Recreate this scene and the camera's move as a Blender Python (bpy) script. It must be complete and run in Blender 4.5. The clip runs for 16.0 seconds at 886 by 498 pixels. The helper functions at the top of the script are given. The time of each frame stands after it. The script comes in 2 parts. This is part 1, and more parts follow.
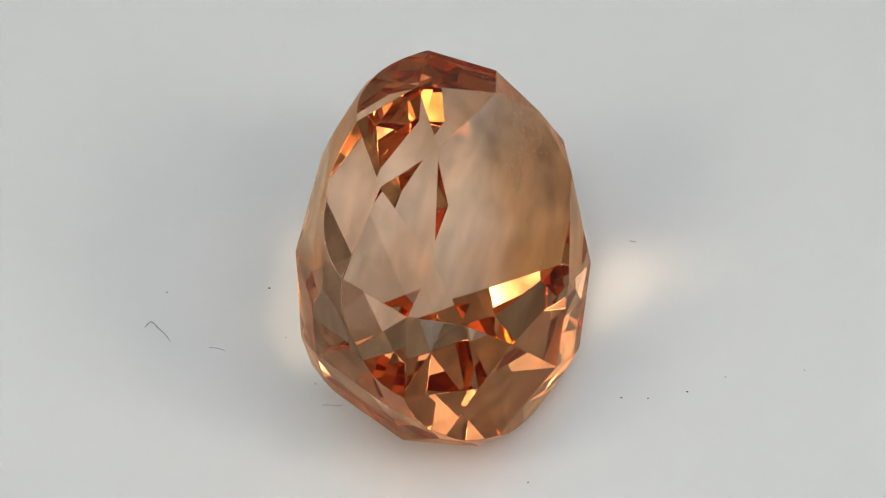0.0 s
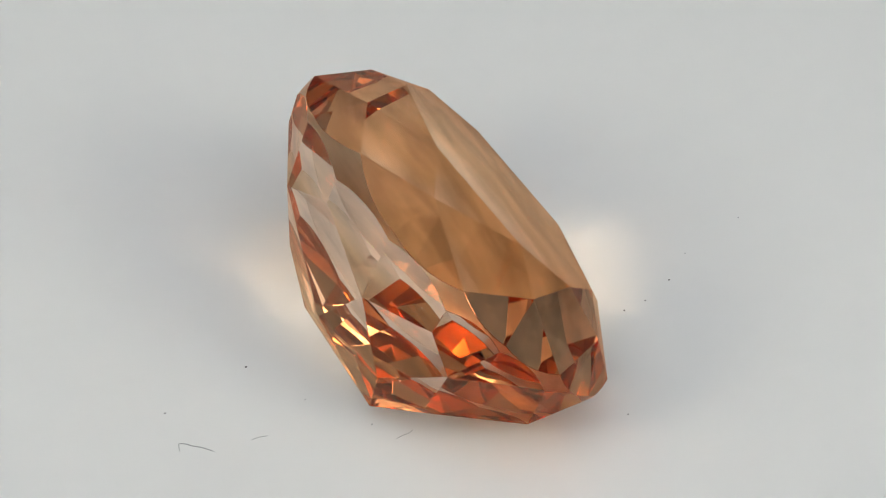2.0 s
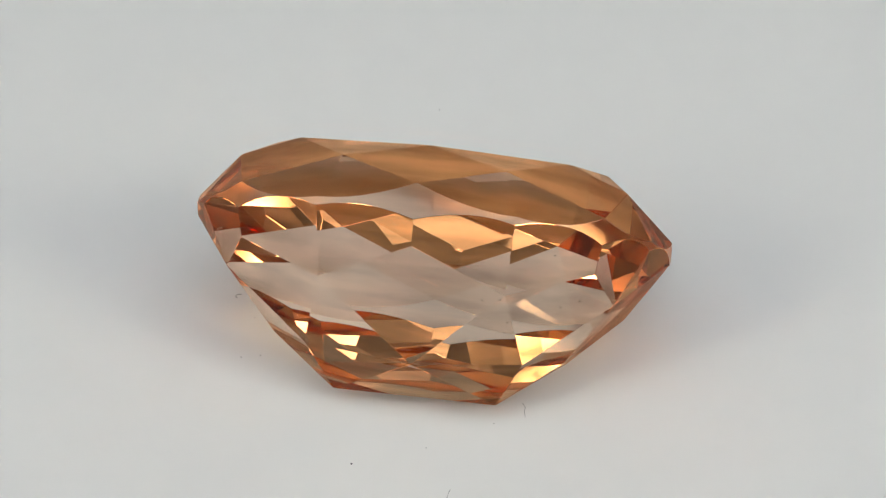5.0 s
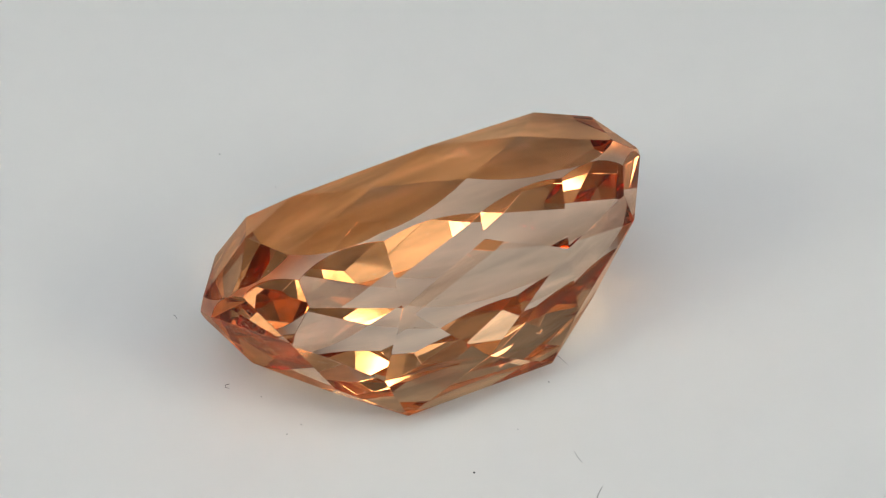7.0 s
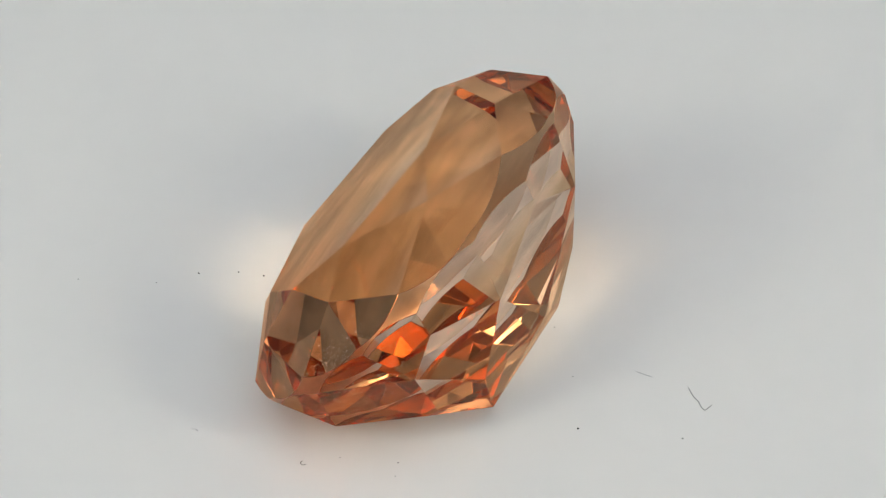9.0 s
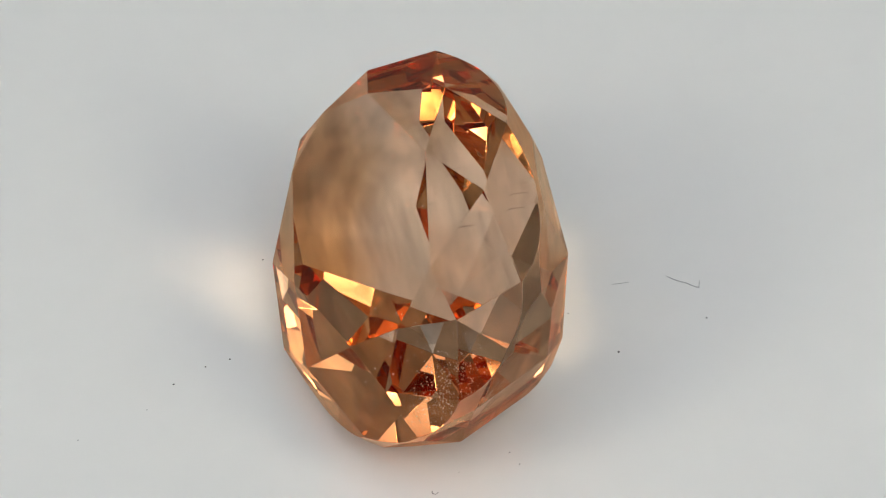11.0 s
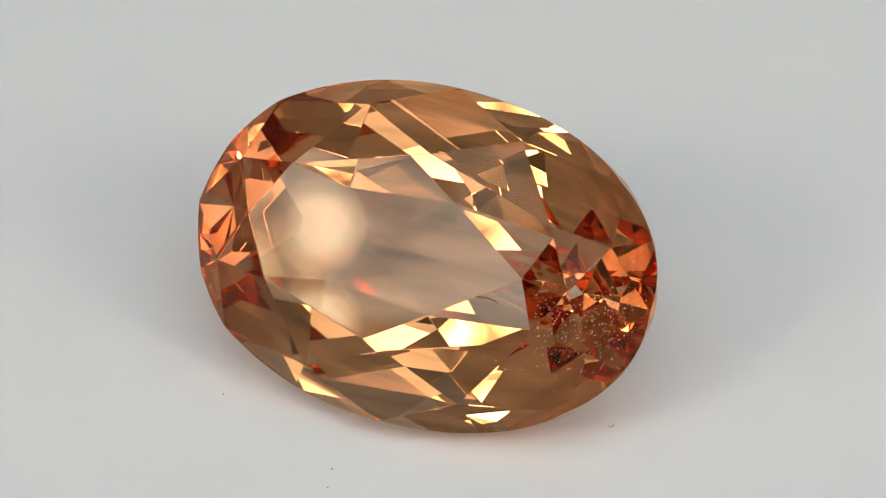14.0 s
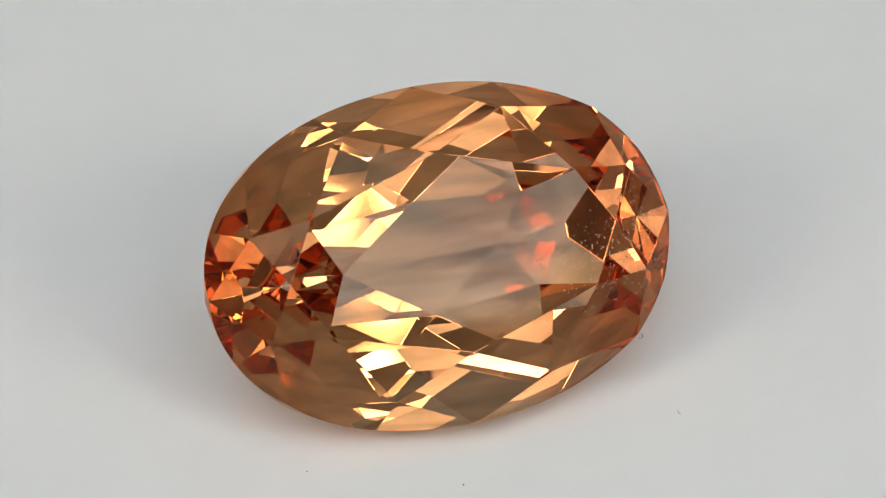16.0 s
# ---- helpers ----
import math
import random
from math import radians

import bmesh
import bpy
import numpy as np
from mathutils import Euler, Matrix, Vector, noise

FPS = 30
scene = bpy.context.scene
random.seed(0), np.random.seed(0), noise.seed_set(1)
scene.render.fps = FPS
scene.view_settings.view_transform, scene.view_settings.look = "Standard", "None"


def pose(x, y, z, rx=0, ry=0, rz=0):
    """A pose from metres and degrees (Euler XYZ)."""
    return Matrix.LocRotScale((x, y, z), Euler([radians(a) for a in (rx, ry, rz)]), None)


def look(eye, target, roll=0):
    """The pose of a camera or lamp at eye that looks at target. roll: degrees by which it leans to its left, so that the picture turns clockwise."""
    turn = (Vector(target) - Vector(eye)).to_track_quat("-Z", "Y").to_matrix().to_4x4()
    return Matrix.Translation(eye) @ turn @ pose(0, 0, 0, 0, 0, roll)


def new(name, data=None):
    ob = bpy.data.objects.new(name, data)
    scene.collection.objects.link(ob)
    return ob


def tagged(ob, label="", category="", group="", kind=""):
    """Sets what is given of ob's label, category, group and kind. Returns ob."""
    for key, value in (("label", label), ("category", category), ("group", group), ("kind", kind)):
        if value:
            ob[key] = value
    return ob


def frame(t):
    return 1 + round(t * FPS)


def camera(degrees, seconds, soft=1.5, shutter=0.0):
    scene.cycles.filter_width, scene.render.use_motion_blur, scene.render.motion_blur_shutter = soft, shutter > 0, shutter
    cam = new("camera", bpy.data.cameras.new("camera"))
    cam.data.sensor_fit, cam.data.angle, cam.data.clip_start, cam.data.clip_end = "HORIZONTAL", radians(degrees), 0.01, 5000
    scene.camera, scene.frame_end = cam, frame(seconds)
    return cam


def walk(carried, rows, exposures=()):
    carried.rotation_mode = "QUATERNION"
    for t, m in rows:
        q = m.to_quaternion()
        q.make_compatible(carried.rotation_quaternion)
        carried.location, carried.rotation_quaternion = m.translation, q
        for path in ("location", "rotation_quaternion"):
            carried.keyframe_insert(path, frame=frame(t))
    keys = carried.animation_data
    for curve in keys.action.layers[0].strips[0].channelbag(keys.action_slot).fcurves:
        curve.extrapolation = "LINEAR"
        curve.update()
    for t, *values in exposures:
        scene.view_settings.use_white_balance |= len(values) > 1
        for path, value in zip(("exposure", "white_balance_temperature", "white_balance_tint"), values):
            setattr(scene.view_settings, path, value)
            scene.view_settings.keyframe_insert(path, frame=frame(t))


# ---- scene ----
U = 0.004745                     # the stone is 12 mm long
SPIN = 18.777                    # degrees a second, counter-clockwise from above
ELEV, DIST = 42.004, 30 * U
EYE = Vector((0, -DIST * math.cos(radians(ELEV)), DIST * math.sin(radians(ELEV))))

cam = camera(9.018, 16.0, soft=1.15)
AIM = pose(*EYE, 90 - ELEV + 1.0087, 0, 0) @ pose(0, 0, 0, 0, -0.1165, 0)
walk(cam, [(0.0, AIM), (16.0, AIM)], exposures=[(0.0, 0.0), (16.0, 0.0)])

# light goes round many times inside the stone
scene.cycles.max_bounces, scene.cycles.glossy_bounces, scene.cycles.transmission_bounces = 24, 20, 20
scene.cycles.blur_glossy = 0.0

# ---- light: added bounce walls and fill panel above the lens, two small lamps beside the lens, two round lamps in front at the sides ----
world = bpy.data.worlds.new("world")
scene.world = world
world.use_nodes = True
world.node_tree.nodes["Background"].inputs[0].default_value = (0.75, 0.85, 1.0, 1)
world.node_tree.nodes["Background"].inputs[1].default_value = 0.05

LENS_GLOW, LED_GLOW, PANEL_WATTS = 9.0, 18.5, 0.815


# ---- materials ----
def material(name):
    m = bpy.data.materials.new(name)
    m.use_nodes = True
    m.node_tree.nodes.clear()
    return m, m.node_tree.nodes, m.node_tree.links


def surface(name, color, rough=0.5, metal=0.0, vary=0.06, scale=400.0, bump=0.0, bump_scale=2500.0, coarse=60.0):
    """Painted, paper or metal surface with grain at two scales."""
    m, n, l = material(name)
    out = n.new("ShaderNodeOutputMaterial")
    b = n.new("ShaderNodeBsdfPrincipled")
    l.new(b.outputs[0], out.inputs[0])
    co = n.new("ShaderNodeTexCoord")
    fine, wide = n.new("ShaderNodeTexNoise"), n.new("ShaderNodeTexNoise")
    for t, s in ((fine, scale), (wide, coarse)):
        l.new(co.outputs["Object"], t.inputs["Vector"])
        t.inputs["Scale"].default_value = s
        t.inputs["Detail"].default_value = 4
    add = n.new("ShaderNodeMath")
    add.operation = "ADD"
    l.new(fine.outputs[0], add.inputs[0])
    l.new(wide.outputs[0], add.inputs[1])
    ramp = n.new("ShaderNodeMapRange")
    ramp.inputs["From Min"].default_value, ramp.inputs["From Max"].default_value = 0.6, 1.4
    ramp.inputs["To Min"].default_value, ramp.inputs["To Max"].default_value = 1 - vary, 1 + vary
    l.new(add.outputs[0], ramp.inputs[0])
    mul = n.new("ShaderNodeVectorMath")
    mul.operation = "SCALE"
    mul.inputs[0].default_value = color
    l.new(ramp.outputs[0], mul.inputs["Scale"])
    l.new(mul.outputs[0], b.inputs["Base Color"])
    b.inputs["Roughness"].default_value = rough
    b.inputs["Metallic"].default_value = metal
    if bump:
        t, bp = n.new("ShaderNodeTexNoise"), n.new("ShaderNodeBump")
        l.new(co.outputs["Object"], t.inputs["Vector"])
        t.inputs["Scale"].default_value = bump_scale
        t.inputs["Detail"].default_value = 5
        l.new(t.outputs[0], bp.inputs["Height"])
        bp.inputs["Strength"].default_value = bump
        bp.inputs["Distance"].default_value = 0.0001
        l.new(bp.outputs[0], b.inputs["Normal"])
    return m


def glowing(name, color, strength, soft_radius=0.0):
    """Light that a lamp gives off; with a soft radius it is brightest in the middle of the emitter."""
    m, n, l = material(name)
    out, e = n.new("ShaderNodeOutputMaterial"), n.new("ShaderNodeEmission")
    e.inputs[0].default_value, e.inputs[1].default_value = (*color, 1), strength
    if soft_radius:
        co, far, ramp = n.new("ShaderNodeTexCoord"), n.new("ShaderNodeVectorMath"), n.new("ShaderNodeMapRange")
        far.operation, ramp.interpolation_type = "LENGTH", "SMOOTHERSTEP"
        l.new(co.outputs["Object"], far.inputs[0])
        l.new(far.outputs["Value"], ramp.inputs[0])
        ramp.inputs["From Min"].default_value, ramp.inputs["From Max"].default_value = 0.3 * soft_radius, soft_radius
        ramp.inputs["To Min"].default_value, ramp.inputs["To Max"].default_value = strength, strength * 0.22
        l.new(ramp.outputs[0], e.inputs[1])
    l.new(e.outputs[0], out.inputs[0])
    return m


def crystal(name, tint, amber, pale, deep, red, ior, rough):
    """Cut crystal: light that passes takes the tint, light that bounces the deeper one, in faint growth bands; the colour turns red towards the ends."""
    m, n, l = material(name)
    out, mix, fresnel = n.new("ShaderNodeOutputMaterial"), n.new("ShaderNodeMixShader"), n.new("ShaderNodeFresnel")
    co, tex, ramp = n.new("ShaderNodeTexCoord"), n.new("ShaderNodeTexNoise"), n.new("ShaderNodeMapRange")
    stretch = n.new("ShaderNodeMapping")
    stretch.inputs["Scale"].default_value = (170, 1000, 1500)
    l.new(co.outputs["Object"], stretch.inputs["Vector"])
    l.new(stretch.outputs[0], tex.inputs["Vector"])
    tex.inputs["Scale"].default_value = 1.0
    tex.inputs["Detail"].default_value = 5
    ramp.inputs["From Min"].default_value, ramp.inputs["From Max"].default_value = 0.33, 0.60
    ramp.inputs["To Min"].default_value, ramp.inputs["To Max"].default_value = 0.81, 1.045
    l.new(tex.outputs[0], ramp.inputs[0])
    # colour zones along the stone: the flaked end is the reddest
    split, size, zone, wave = n.new("ShaderNodeSeparateXYZ"), n.new("ShaderNodeMath"), n.new("ShaderNodeMapRange"), n.new("ShaderNodeMath")
    shift = n.new("ShaderNodeMath")
    l.new(co.outputs["Object"], split.inputs[0])
    shift.operation, size.operation, wave.operation = "ADD", "ABSOLUTE", "MULTIPLY_ADD"
    l.new(split.outputs[0], shift.inputs[0])
    shift.inputs[1].default_value = 0.08 * U
    l.new(shift.outputs[0], size.inputs[0])
    l.new(tex.outputs[0], wave.inputs[0])
    wave.inputs[1].default_value = 0.35 * U
    l.new(size.outputs[0], wave.inputs[2])
    l.new(wave.outputs[0], zone.inputs[0])
    zone.interpolation_type = "SMOOTHSTEP"
    zone.inputs["From Min"].default_value, zone.inputs["From Max"].default_value = 0.52 * U, 1.12 * U
    l.new(fresnel.outputs[0], mix.inputs[0])
    fresnel.inputs["IOR"].default_value = ior
    # amber light from under the stone painted below the girdle, paler towards the keel
    amber_cast, rise = n.new("ShaderNodeValToRGB"), n.new("ShaderNodeMapRange")
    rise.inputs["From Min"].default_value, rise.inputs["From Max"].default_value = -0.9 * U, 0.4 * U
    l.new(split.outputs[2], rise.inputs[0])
    l.new(rise.outputs[0], amber_cast.inputs[0])
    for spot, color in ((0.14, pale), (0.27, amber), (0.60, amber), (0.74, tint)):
        stop = amber_cast.color_ramp.elements.new(spot)
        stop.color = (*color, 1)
    amber_cast.color_ramp.elements.remove(amber_cast.color_ramp.elements[0])
    amber_cast.color_ramp.elements.remove(amber_cast.color_ramp.elements[-1])
    # this painted amber light is kept to one flank
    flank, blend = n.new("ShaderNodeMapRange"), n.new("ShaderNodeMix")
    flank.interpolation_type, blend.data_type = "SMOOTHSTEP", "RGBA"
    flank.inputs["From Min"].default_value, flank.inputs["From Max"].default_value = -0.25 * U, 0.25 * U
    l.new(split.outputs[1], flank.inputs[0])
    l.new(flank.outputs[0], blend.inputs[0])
    l.new(amber_cast.outputs[0], blend.inputs[6])
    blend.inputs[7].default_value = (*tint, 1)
    hue = n.new("ShaderNodeMix")
    hue.data_type = "RGBA"
    l.new(zone.outputs[0], hue.inputs[0])
    hue.inputs[6].default_value, hue.inputs[7].default_value = (*deep, 1), (*red, 1)
    bend, gloss = n.new("ShaderNodeBsdfRefraction"), n.new("ShaderNodeBsdfGlossy")
    bend.inputs["IOR"].default_value = ior
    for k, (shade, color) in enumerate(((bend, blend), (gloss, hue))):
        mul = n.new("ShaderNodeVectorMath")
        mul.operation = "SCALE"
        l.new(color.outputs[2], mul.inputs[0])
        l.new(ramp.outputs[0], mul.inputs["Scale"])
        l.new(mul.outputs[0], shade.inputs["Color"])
        shade.inputs["Roughness"].default_value = rough
        l.new(shade.outputs[0], mix.inputs[k + 1])
    l.new(mix.outputs[0], out.inputs[0])
    return m


WHITE_DISC = surface("white matte disc", (0.80, 0.80, 0.78), 0.55, vary=0.012, scale=900, coarse=120, bump=0.02)
WHITE_TABLE = surface("white laminate", (0.78, 0.78, 0.76), 0.45, vary=0.02, scale=200, coarse=12)
# tones of the unseen walls and roof, set for the light they bounce
GREY_BOUNCE = surface("grey bounce surface", (0.62, 0.62, 0.62), 0.9, vary=0.03, scale=300, coarse=8, bump=0.2, bump_scale=1500)
WARM_BOUNCE = surface("warm grey bounce surface", (0.58, 0.57, 0.56), 0.9, vary=0.05, scale=300, coarse=8, bump=0.2, bump_scale=1500)
WHITE_PLASTIC = surface("white plastic", (0.72, 0.72, 0.71), 0.4, vary=0.03, scale=600)
BLACK_PLASTIC = surface("black plastic", (0.03, 0.03, 0.033), 0.4, vary=0.15, scale=600)
ALUMINIUM = surface("brushed aluminium", (0.6, 0.6, 0.6), 0.35, 1.0, vary=0.08, scale=500)
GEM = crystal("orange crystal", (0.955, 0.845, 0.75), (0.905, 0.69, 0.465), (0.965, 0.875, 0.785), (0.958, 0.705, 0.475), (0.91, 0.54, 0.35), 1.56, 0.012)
GIRDLE = crystal("ground orange crystal", (0.985, 0.90, 0.82), (0.985, 0.90, 0.82), (0.985, 0.90, 0.82), (0.97, 0.82, 0.66), (0.95, 0.72, 0.56), 1.56, 0.28)
SPECK = surface("copper flakes", (0.97, 0.82, 0.70), 0.4, 0.4, vary=0.1, scale=8000)
DUST_DARK = surface("dark dust", (0.03, 0.028, 0.03), 0.9, vary=0.3, scale=9000)
DUST_GREY = surface("grey lint", (0.22, 0.22, 0.23), 0.9, vary=0.2, scale=9000)
LENS_WHITE = glowing("pinkish lamp diffuser", (1.0, 0.90, 0.97), LENS_GLOW, 0.0148)
LED_WARM = glowing("warm white led", (1.0, 0.95, 0.81), LED_GLOW, 0.0033)


# ---- builders ----
def part(name, bm, mat, parent=None, label=""):
    me = bpy.data.meshes.new(name)
    bm.normal_update()
    bm.to_mesh(me)
    bm.free()
    for m in mat if isinstance(mat, (list, tuple)) else [mat]:
        me.materials.append(m)
    ob = new(name, me)
    ob.parent = parent
    return tagged(ob, label)


def box_bm(sx, sy, sz, m=None, bevel=0.0):
    bm = bmesh.new()
    bmesh.ops.create_cube(bm, size=1)
    bmesh.ops.scale(bm, vec=(sx, sy, sz), verts=bm.verts)
    if bevel:
        bmesh.ops.bevel(bm, geom=list(bm.edges), offset=bevel, segments=2, affect="EDGES", profile=0.7)
    if m:
        bmesh.ops.transform(bm, matrix=m, verts=bm.verts)
    return bm


def lathe_bm(profile, steps=96, close=False):
    """Turns a profile of (radius, height) round z."""
    bm = bmesh.new()
    rings = []
    for r, z in profile:
        if r <= 0:
            rings.append([bm.verts.new((0, 0, z))])
        else:
            rings.append([bm.verts.new((r * math.cos(2 * math.pi * k / steps), r * math.sin(2 * math.pi * k / steps), z)) for k in range(steps)])
    pairs = list(zip(rings, rings[1:])) + ([(rings[-1], rings[0])] if close else [])
    for a, b in pairs:
        for k in range(steps):
            j = (k + 1) % steps
            vs = [a[k % len(a)], a[j % len(a)], b[j % len(b)], b[k % len(b)]]
            bm.faces.new(list(dict.fromkeys(vs)))
    bmesh.ops.recalc_face_normals(bm, faces=bm.faces)
    return bm


def tube_bm(points, radius, sides=6):
    """A thin fibre along points."""
    bm = bmesh.new()
    rings = []
    for i, p in enumerate(points):
        way = (points[min(i + 1, len(points) - 1)] - points[max(i - 1, 0)]).normalized()
        a = way.orthogonal().normalized()
        b = way.cross(a)
        r = radius * (0.5 if i in (0, len(points) - 1) else 1)
        rings.append([bm.verts.new(p + r * (math.cos(2 * math.pi * k / sides) * a + math.sin(2 * math.pi * k / sides) * b)) for k in range(sides)])
    for u, v in zip(rings, rings[1:]):
        for k in range(sides):
            bm.faces.new((u[k], u[(k + 1) % sides], v[(k + 1) % sides], v[k]))
    bm.faces.new(rings[0])
    bm.faces.new(rings[-1])
    bmesh.ops.recalc_face_normals(bm, faces=bm.faces)
    return bm


# ---- the place: a turntable, with unseen grey walls and roof added round it ----
DISC_TOP, DISC_R, DISC_T = 0.0, 0.070, 0.006
HALF, HIGH, THICK = 0.34, 0.46, 0.012
TABLE_TOP = -DISC_T - 0.012

table = part("floor", box_bm(2 * HALF + 0.1, 2 * HALF + 0.1, 0.03, pose(0, 0, TABLE_TOP - 0.015), 0.002), WHITE_TABLE)
tagged(table, "white laminate table under the turntable", "table", kind="structure")
# unseen walls and roof, added to bounce fill light onto stone and disc
for name, x, y, sx, sy in (("wall_north", 0, HALF, 2 * HALF, THICK), ("wall_south", 0, -HALF, 2 * HALF, THICK),
                           ("wall_east", HALF + THICK / 2, 0, THICK, 2 * HALF + THICK), ("wall_west", -HALF - THICK / 2, 0, THICK, 2 * HALF + THICK)):
    w = part(name, box_bm(sx - (0.002 if sy == THICK else 0), sy, HIGH, pose(x, y, TABLE_TOP + HIGH / 2)), WARM_BOUNCE if name in ("wall_east", "wall_west") else GREY_BOUNCE)
    tagged(w, "warm grey wall added out of view to bounce light" if name in ("wall_east", "wall_west") else "grey wall added out of view to bounce light", "wall", kind="structure")
roof = part("ceiling", box_bm(2 * HALF + 0.04, 2 * HALF + 0.04, THICK, pose(0, 0, TABLE_TOP + HIGH + THICK / 2 + 0.001)), WARM_BOUNCE)
tagged(roof, "warm grey roof added out of view to bounce light", "ceiling", kind="structure")
# unseen panel added as broad, bluish fill from above the lens
panel = bpy.data.lights.new("fill_panel", "AREA")
panel.shape, panel.size, panel.size_y, panel.energy, panel.color = "RECTANGLE", 0.50, 0.30, PANEL_WATTS, (0.81, 0.90, 1.0)
panel_ob = new("fill_panel", panel)
panel_ob.matrix_world = look(Vector((0, -0.16, 0.39)), (0, 0, 0))


def lens_lamp(az, el, dist):
    """A small round lamp beside the lens, hung from the roof by a bent arm."""
    eye = Vector((math.cos(radians(az)) * math.cos(radians(el)), math.sin(radians(az)) * math.cos(radians(el)), math.sin(radians(el)))) * dist
    base = new("lens_lamp")
    tagged(base, "small round lamp head with pinkish white diffuser", "lamp", "lamps beside the lens")
    base.matrix_world = look(eye, (0, 0, 0.004))
    part("housing", lathe_bm([(0, 0.001), (0.0150, 0.001), (0.0152, -0.001), (0.0158, -0.001), (0.0162, 0.0), (0.0162, 0.009), (0.010, 0.014), (0, 0.015)], 64), BLACK_PLASTIC, base)
    part("diffuser", lathe_bm([(0, -0.0014), (0.0110, -0.0010), (0.0148, -0.0002), (0.0148, 0.0008), (0, 0.0008)], 64), LENS_WHITE, base, "glowing pinkish white diffuser")
    back = base.matrix_world.inverted()
    ends = [Vector((0, 0, 0.014)), back @ (eye + Vector((eye.x * 0.3, -0.03, 0.08))), back @ Vector((eye.x * 1.3, eye.y - 0.03, TABLE_TOP + HIGH + 0.002))]
    part("arm", tube_bm(ends, 0.0025, 12), ALUMINIUM, base, "thin metal arm that hangs from the roof")
    return base


lens_lamp(262.0, 43.2, 0.150)
lens_lamp(289.5, 43.0, 0.150)


def led_lamp(az, el, dist):
    """A round lamp head set with a close grid of soft emitters, on a bent stem."""
    eye = Vector((math.cos(radians(az)) * math.cos(radians(el)), math.sin(radians(az)) * math.cos(radians(el)), math.sin(radians(el)))) * dist
    base = new("led_lamp")
    tagged(base, "round white lamp head with a grid of warm emitters", "lamp", "side lamps")
    foot = Matrix.Translation((eye.x * 1.06, eye.y * 1.06, TABLE_TOP))
    base.matrix_world = foot
    local = foot.inverted() @ look(eye, (0, 0, 0.003))
    bm = lathe_bm([(0, 0.001), (0.042, 0.001), (0.044, 0.0), (0.045, 0.001), (0.045, 0.010), (0.038, 0.016), (0, 0.018)], 64)
    bmesh.ops.transform(bm, matrix=local, verts=bm.verts)
    part("head", bm, WHITE_PLASTIC, base)
    first = None
    step = 0.0068
    for row in range(-6, 7):
        for col in range(-6, 7):
            x, y = (col + 0.5 * (row % 2)) * step, row * step * 0.866
            if math.hypot(x, y) > 0.0385:
                continue
            if first is None:
                bm = lathe_bm([(0, -0.0006), (0.0024, -0.0005), (0.0033, 0.0), (0.0033, 0.0006), (0, 0.0006)], 20)
                first = part("emitter", bm, LED_WARM, base, "glowing warm white emitter")
                ob = first
            else:
                ob = tagged(new("emitter", first.data), "glowing warm white emitter")
                ob.parent = base
            ob.matrix_local = local @ pose(x, y, 0)
    tip = local @ Vector((0, 0, 0.018))
    part("stem", tube_bm([Vector((0, 0, 0.004)), Vector((0, 0, tip.z * 0.6)), Vector((tip.x * 0.3, tip.y * 0.3, tip.z * 0.9)), tip], 0.003, 12), ALUMINIUM, base)
    part("foot", lathe_bm([(0, 0), (0.028, 0), (0.03, 0.001), (0.03, 0.005), (0.028, 0.006), (0, 0.006)], 48), WHITE_PLASTIC, base)
    return base


led_lamp(219.0, 36.5, 0.25)
led_lamp(322.0, 36.5, 0.25)


def turntable():
    base = new("turntable")
    tagged(base, "white round turntable with matte top", "turntable")
    part("disc", lathe_bm([(0, -DISC_T), (DISC_R - 0.001, -DISC_T), (DISC_R, -DISC_T + 0.001), (DISC_R, -0.001), (DISC_R - 0.001, 0), (0, 0)], 128), WHITE_DISC, base)
    part("pedestal", lathe_bm([(0, TABLE_TOP), (0.05, TABLE_TOP), (0.05, TABLE_TOP + 0.002), (0.045, -DISC_T), (0, -DISC_T)], 96), BLACK_PLASTIC, base)
    return base


disc = turntable()


# ---- the stone ----
A, B, GIR = 1.2578, 0.8943, 0.0231                 # girdle half axes and half thickness
FULL = 0.9375                                      # below 1 the girdle is fuller than an ellipse
TABLE = (0.8823, 0.5253, 0.3844, 36.05)            # half axes, height, angle of the corner
STAR = (1.0991, 0.7609, 0.2655, (21.45, 67.21))    # tips of the star facets
PAV = ((1.0197, 0.3374, -0.3291), (0.4875, 0.6537, -0.3699))  # tips of the lower half facets
LOWER = ((0.7709, 0.0417, -0.6228), (0.5758, 0.2512, -0.6760), (0.0, 0.3067, -0.7424))   # corners of the second row below them
KEEL = (0.4307, -0.8811)
SIDE_DROP = 0.0302


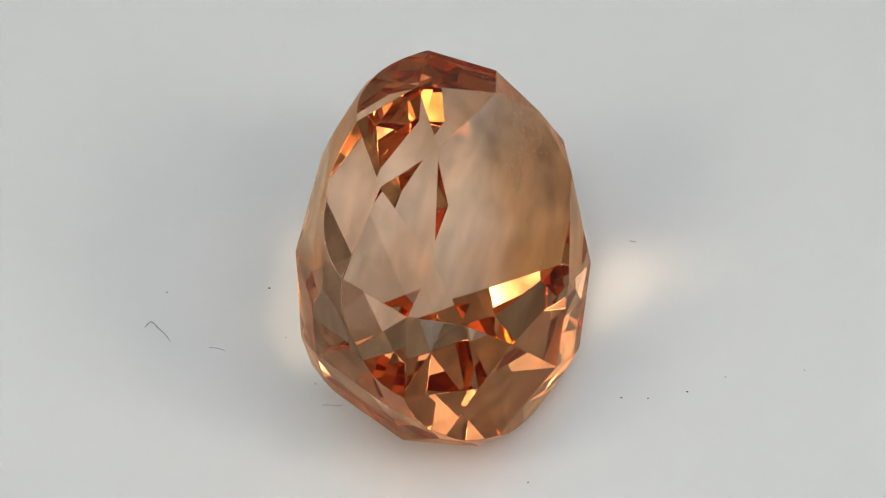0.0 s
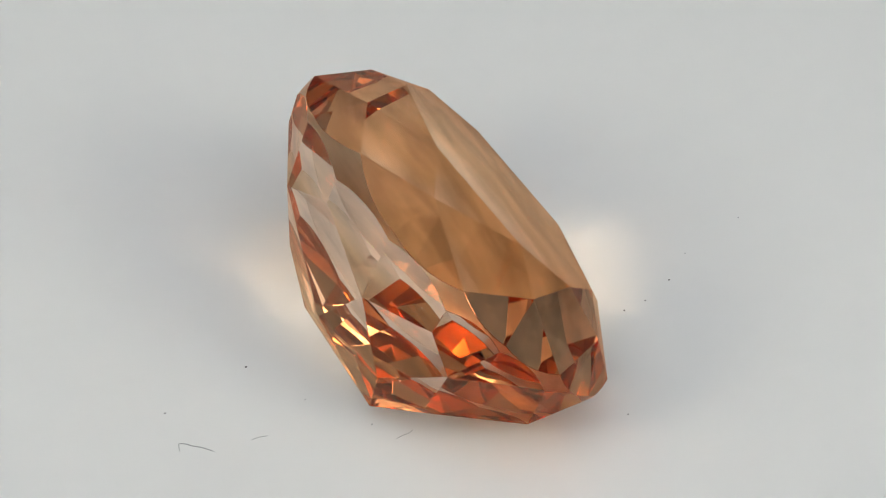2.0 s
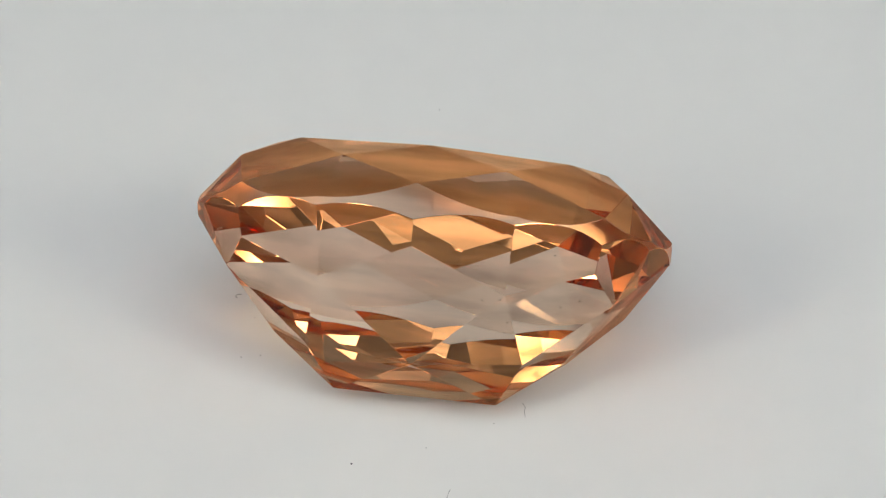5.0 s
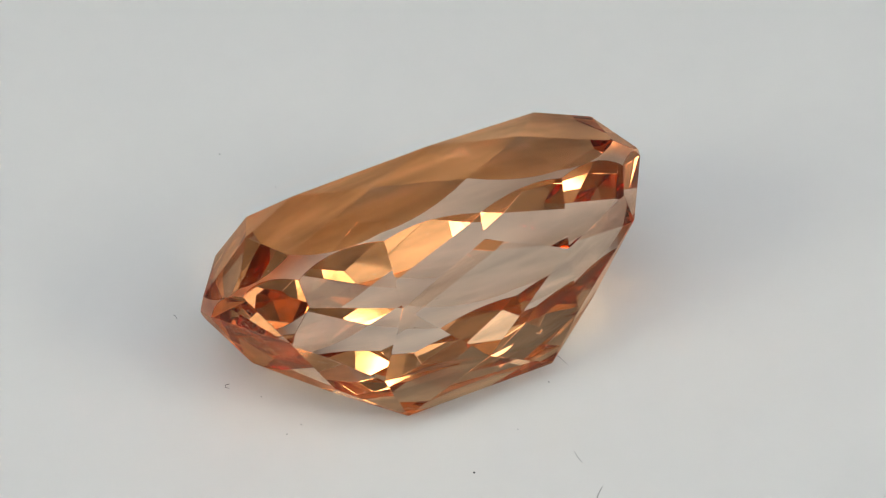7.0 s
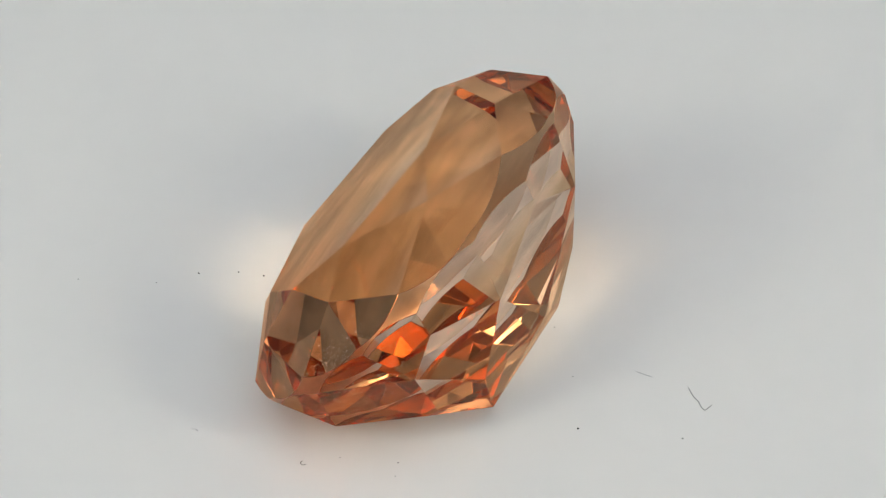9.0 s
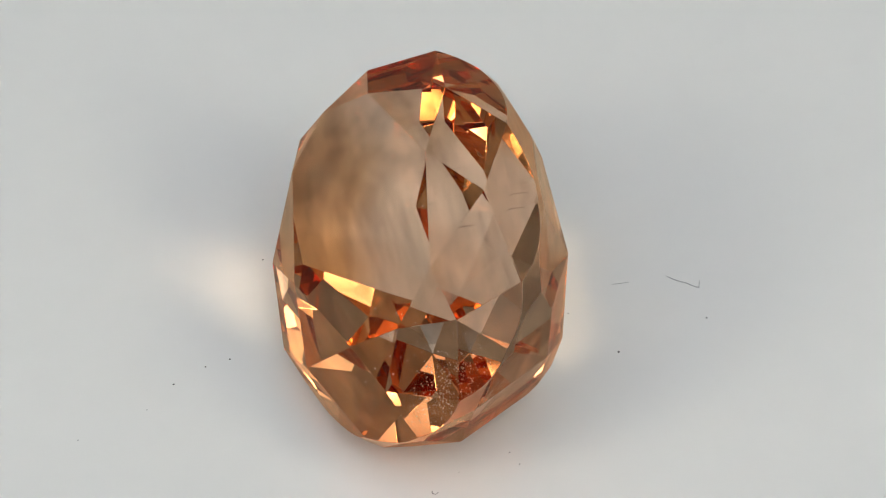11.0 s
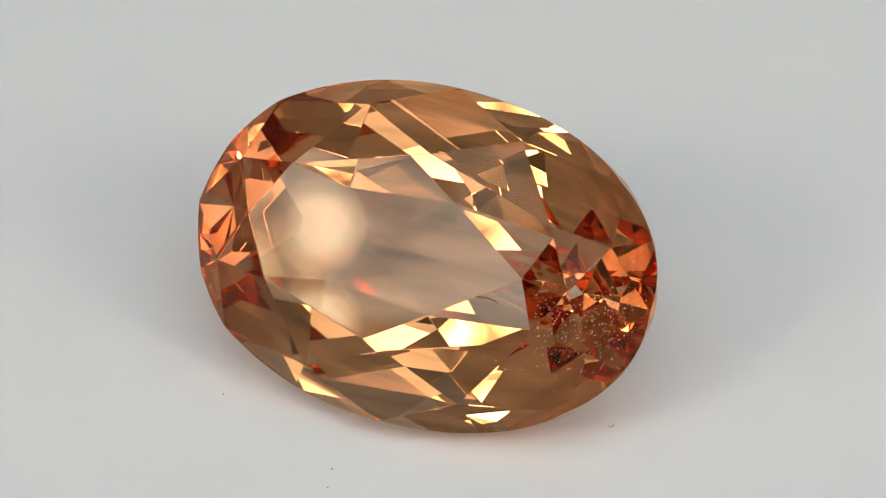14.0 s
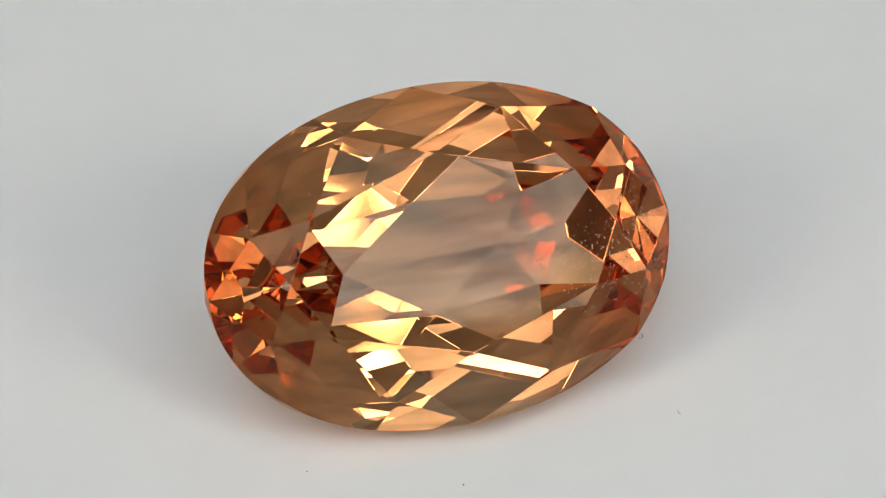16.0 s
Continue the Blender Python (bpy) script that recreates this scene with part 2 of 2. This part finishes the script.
def clip(faces, point, normal, tag):
    """Cuts a convex solid, given as tagged polygons, by a plane and closes the cut."""
    kept, rim = [], []
    for f_tag, poly in faces:
        ds = [(p - point).dot(normal) for p in poly]
        out_poly = []
        for i, p in enumerate(poly):
            j = (i + 1) % len(poly)
            if ds[i] <= 1e-9:
                out_poly.append(p)
            if (ds[i] < -1e-9 and ds[j] > 1e-9) or (ds[i] > 1e-9 and ds[j] < -1e-9):
                c = p.lerp(poly[j], ds[i] / (ds[i] - ds[j]))
                out_poly.append(c)
                rim.append(c)
            elif abs(ds[i]) <= 1e-9:
                rim.append(p)
        if len(out_poly) > 2:
            kept.append((f_tag, out_poly))
    if len(kept) == len(faces) and not any(max((p - point).dot(normal) for p in poly) > 1e-9 for _, poly in faces):
        return faces
    pts = []
    for p in rim:
        if all((p - o).length > 1e-6 for o in pts):
            pts.append(p)
    if len(pts) > 2:
        mid = sum(pts, Vector()) / len(pts)
        u = normal.orthogonal().normalized()
        v = normal.cross(u)
        pts.sort(key=lambda p: math.atan2((p - mid).dot(v), (p - mid).dot(u)))
        kept.append((tag, pts))
    return kept


def stone_faces():
    ell = lambda a, b, z, deg: Vector((a * math.cos(radians(deg)), b * math.sin(radians(deg)), z))
    n = 96

    def girdle(z, deg):
        c, d = math.cos(radians(deg)), math.sin(radians(deg))
        return Vector((math.copysign(A * abs(c) ** FULL, c), math.copysign(B * abs(d) ** FULL, d), z))

    rim = [girdle(0, 360 * k / n) for k in range(n)]
    up, low = [p + Vector((0, 0, 0.6)) for p in rim], [p - Vector((0, 0, 1.2)) for p in rim]
    faces = [(1, [low[k], low[(k + 1) % n], up[(k + 1) % n], up[k]]) for k in range(n)] + [(0, up), (0, low[::-1])]

    planes = []

    def cut(p, q, r):
        nonlocal faces
        nor = (q - p).cross(r - p).normalized()
        if nor.dot(p - Vector((0, 0, 0))) < 0:
            nor = -nor
        if any(nor.dot(o) > 0.99995 and abs(nor.dot(p) - d0) < 0.004 for o, d0 in planes):
            return
        planes.append((nor, nor.dot(p)))
        faces = clip(faces, p, nor, 0)

    def height(p, q, r, x, y):
        nor = (q - p).cross(r - p)
        return p.z - (nor.x * (x - p.x) + nor.y * (y - p.y)) / nor.z

    d = TABLE[3]
    table_deg = [0, d, 90, 180 - d, 180, 180 + d, 270, 360 - d]
    s0, s1 = STAR[3]
    star_deg = [s0, s1, 180 - s1, 180 - s0, 180 + s0, 180 + s1, 360 - s1, 360 - s0]
    T = [ell(TABLE[0], TABLE[1], TABLE[2], a) for a in table_deg]
    S = [ell(STAR[0], STAR[1], STAR[2], a) for a in star_deg]
    cut(T[0], T[2], T[5])
    gird_deg = [0, 42, 90, 138, 180, 222, 270, 318]
    for i in range(8):
        j = (i + 1) % 8
        cut(T[i], T[j], S[i])
        cut(T[i], S[i], S[i - 1])
        m = girdle(GIR, star_deg[i])
        for k in (i, j):
            g = girdle(0, gird_deg[k])
            g.z = max(height(T[k], S[k], S[k - 1], g.x, g.y), GIR)
            cut(S[i], m, g)
    (x0, y0, z0), (x1, y1, z1) = PAV
    P = [Vector(v) for v in ((x0, y0, z0), (x1, y1, z1), (-x1, y1, z1), (-x0, y0, z0), (-x0, -y0, z0), (-x1, -y1, z1), (x1, -y1, z1), (x0, -y0, z0))]
    low_bm = bmesh.new()
    for x, y, z in (*PAV, *LOWER, (KEEL[0], 0.0, KEEL[1])):
        for sx in (1, -1) if x else (1,):
            for sy in (1, -1) if y else (1,):
                low_bm.verts.new((sx * x, sy * y, z))
    bmesh.ops.convex_hull(low_bm, input=low_bm.verts)
    low_bm.normal_update()
    for f in list(low_bm.faces):
        if f.normal.z < -0.2:
            p, q, r = (v.co.copy() for v in f.verts[:3])
            cut(p, q, r)
    low_bm.free()
    for i in range(8):
        m = girdle(-GIR, star_deg[i])
        for k in (i, (i + 1) % 8):
            g = girdle(-GIR - (SIDE_DROP if k in (2, 6) else 0.03), gird_deg[k])
            cut(P[i], m, g)
    return faces


def gemstone():
    bm = bmesh.new()
    for tag, poly in stone_faces():
        f = bm.faces.new([bm.verts.new(p * U) for p in poly])
        f.material_index = tag
    bmesh.ops.remove_doubles(bm, verts=bm.verts, dist=2e-6)
    bmesh.ops.dissolve_degenerate(bm, dist=2e-6, edges=bm.edges)
    bmesh.ops.recalc_face_normals(bm, faces=bm.faces)
    sharp = [e for e in bm.edges if len(e.link_faces) == 2 and e.calc_face_angle() > 0.12]
    bmesh.ops.bevel(bm, geom=sharp, offset=1.8e-5, segments=1, affect="EDGES", clamp_overlap=True)
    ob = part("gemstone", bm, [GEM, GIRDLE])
    rng = random.Random(7)
    flakes = bmesh.new()
    count = 0
    while count < 300:
        # a loose sheet of flakes towards one end, in a few clots, and some strays
        if count < 140:
            x, y, z = rng.gauss(0.98, 0.07), rng.gauss(-0.06, 0.13), rng.gauss(-0.10, 0.04)
        elif count < 250:
            x, y, z = rng.gauss(0.74, 0.10), rng.gauss(-0.14, 0.09), rng.gauss(-0.20, 0.03)
        else:
            x, y, z = rng.uniform(-0.6, 0.9), rng.uniform(-0.45, 0.45), rng.uniform(-0.25, 0.2)
        if (x / 1.12) ** 2 + (y / 0.72) ** 2 > 1:
            continue
        r = rng.uniform(0.0030, 0.0064) * (1.0 if count < 250 else 0.8)
        spin = Euler((rng.uniform(-0.5, 0.5), rng.uniform(-0.5, 0.5), rng.uniform(0, 6))).to_matrix()
        vs = [flakes.verts.new((Vector((x, y, z)) + spin @ Vector(c) * r) * U) for c in ((1, 0, 0), (-1, 0, 0), (0, 0.8, 0), (0, -0.8, 0), (0, 0, 0.35), (0, 0, -0.35))]
        for a, b in ((0, 2), (2, 1), (1, 3), (3, 0)):
            flakes.faces.new((vs[a], vs[b], vs[4]))
            flakes.faces.new((vs[b], vs[a], vs[5]))
        count += 1
    tagged(part("inclusion", flakes, SPECK, ob, "fine copper-pink flakes inside the stone"), kind="stuff")
    return tagged(ob, "faceted oval orange-brown gemstone, tilted on a turntable", "gemstone")


TURN = Matrix.Rotation(radians(-283.560), 4, "Z") @ Matrix.Rotation(radians(47.742), 4, "X") @ Matrix.Rotation(radians(0.397), 4, "Y")
gem = gemstone()
LOW = min((TURN @ v.co).z for v in gem.data.vertices)
GEM_POSE = Matrix.Translation((0.1007 * U, -0.0191 * U, -LOW)) @ TURN


# ---- dust on the disc, in millimetres at the start ----
def speck(x, y, size, mat, label):
    bm = bmesh.new()
    bmesh.ops.create_icosphere(bm, subdivisions=2, radius=1)
    for v in bm.verts:
        v.co *= 1 + 0.35 * noise.noise(v.co * 1.7 + Vector((x, y, 0)) * 3)
    bmesh.ops.scale(bm, vec=(size / 1000, size * 0.0008, size * 0.0006), verts=bm.verts)
    low = min(v.co.z for v in bm.verts)
    bmesh.ops.translate(bm, vec=(0, 0, -low), verts=bm.verts)
    ob = tagged(part("dust_speck", bm, mat), label, "dust", "dust on the turntable")
    return ob, Matrix.Translation((x / 1000, y / 1000, 0))


def fibre(x, y, points, radius, mat, label):
    radius /= 1000
    pts = [Vector((px / 1000, py / 1000, radius * 1.1 + pz / 1000)) for px, py, pz in points]
    fine = []
    for i in range(len(pts) - 1):
        for k in range(4):
            fine.append(pts[i].lerp(pts[i + 1], k / 4))
    fine.append(pts[-1])
    for _ in range(2):
        fine = [fine[0]] + [(fine[i - 1] + 2 * fine[i] + fine[i + 1]) / 4 for i in range(1, len(fine) - 1)] + [fine[-1]]
    ob = tagged(part("lint_fibre", tube_bm(fine, radius), mat), label, "fibre", "dust on the turntable")
    return ob, Matrix.Translation((x / 1000, y / 1000, 0))


dust = []
for x, y, s, mat in ((-4.16, 2.27, 0.030, DUST_DARK), (-6.78, 2.12, 0.024, DUST_DARK), (4.76, -1.88, 0.025, DUST_DARK), (5.43, -1.90, 0.022, DUST_DARK),
                     (6.42, -1.66, 0.026, DUST_DARK), (7.41, -1.10, 0.016, DUST_GREY), (9.41, -0.85, 0.018, DUST_GREY), (2.38, -4.97, 0.020, DUST_DARK),
                     (-3.70, 0.39, 0.016, DUST_GREY), (-2.92, -1.36, 0.017, DUST_DARK), (-0.03, 4.83, 0.018, DUST_GREY), (0.0, 4.34, 0.020, DUST_GREY),
                     (1.45, 4.42, 0.014, DUST_GREY)):
    dust.append(speck(x, y, s, mat, "tiny dark speck of dust on white disc" if mat is DUST_DARK else "tiny faint grey speck of dust"))
dust.append(fibre(-6.9, 0.75, [(-0.40, 0.02, 0), (-0.33, 0.14, 0), (-0.26, 0.26, 0), (-0.12, 0.12, 0.02), (-0.06, -0.04, 0.02), (0.10, -0.18, 0.01), (0.28, -0.52, 0)], 0.007, DUST_DARK, "thin dark curled fibre on white disc"))
dust.append(fibre(-5.45, -0.05, [(-0.2, 0.06, 0), (0, 0.03, 0.01), (0.22, -0.06, 0)], 0.006, DUST_GREY, "faint short grey fibre on white disc"))
dust.append(fibre(-2.45, -2.18, [(-0.3, 0.02, 0), (-0.1, 0.03, 0.02), (0.05, -0.02, 0.01), (0.22, 0.05, 0)], 0.006, DUST_GREY, "faint short grey fibre on white disc"))
dust.append(fibre(2.31, 4.8, [(-0.08, 0.03, 0), (0, 0.08, 0), (0.08, 0.0, 0), (0.03, -0.08, 0)], 0.007, DUST_DARK, "tiny dark curled fibre on white disc"))
dust.append(fibre(5.2, 4.09, [(-0.08, 0.06, 0), (0.0, 0.0, 0), (0.1, 0.02, 0)], 0.006, DUST_GREY, "tiny grey fibre on white disc"))


def motions():
    def spun(m):
        return [(t / 2, Matrix.Rotation(radians(SPIN * t / 2), 4, "Z") @ m) for t in range(33)]
    walk(disc, spun(Matrix()))
    walk(gem, spun(GEM_POSE))
    for ob, m in dust:
        walk(ob, spun(m))


motions()
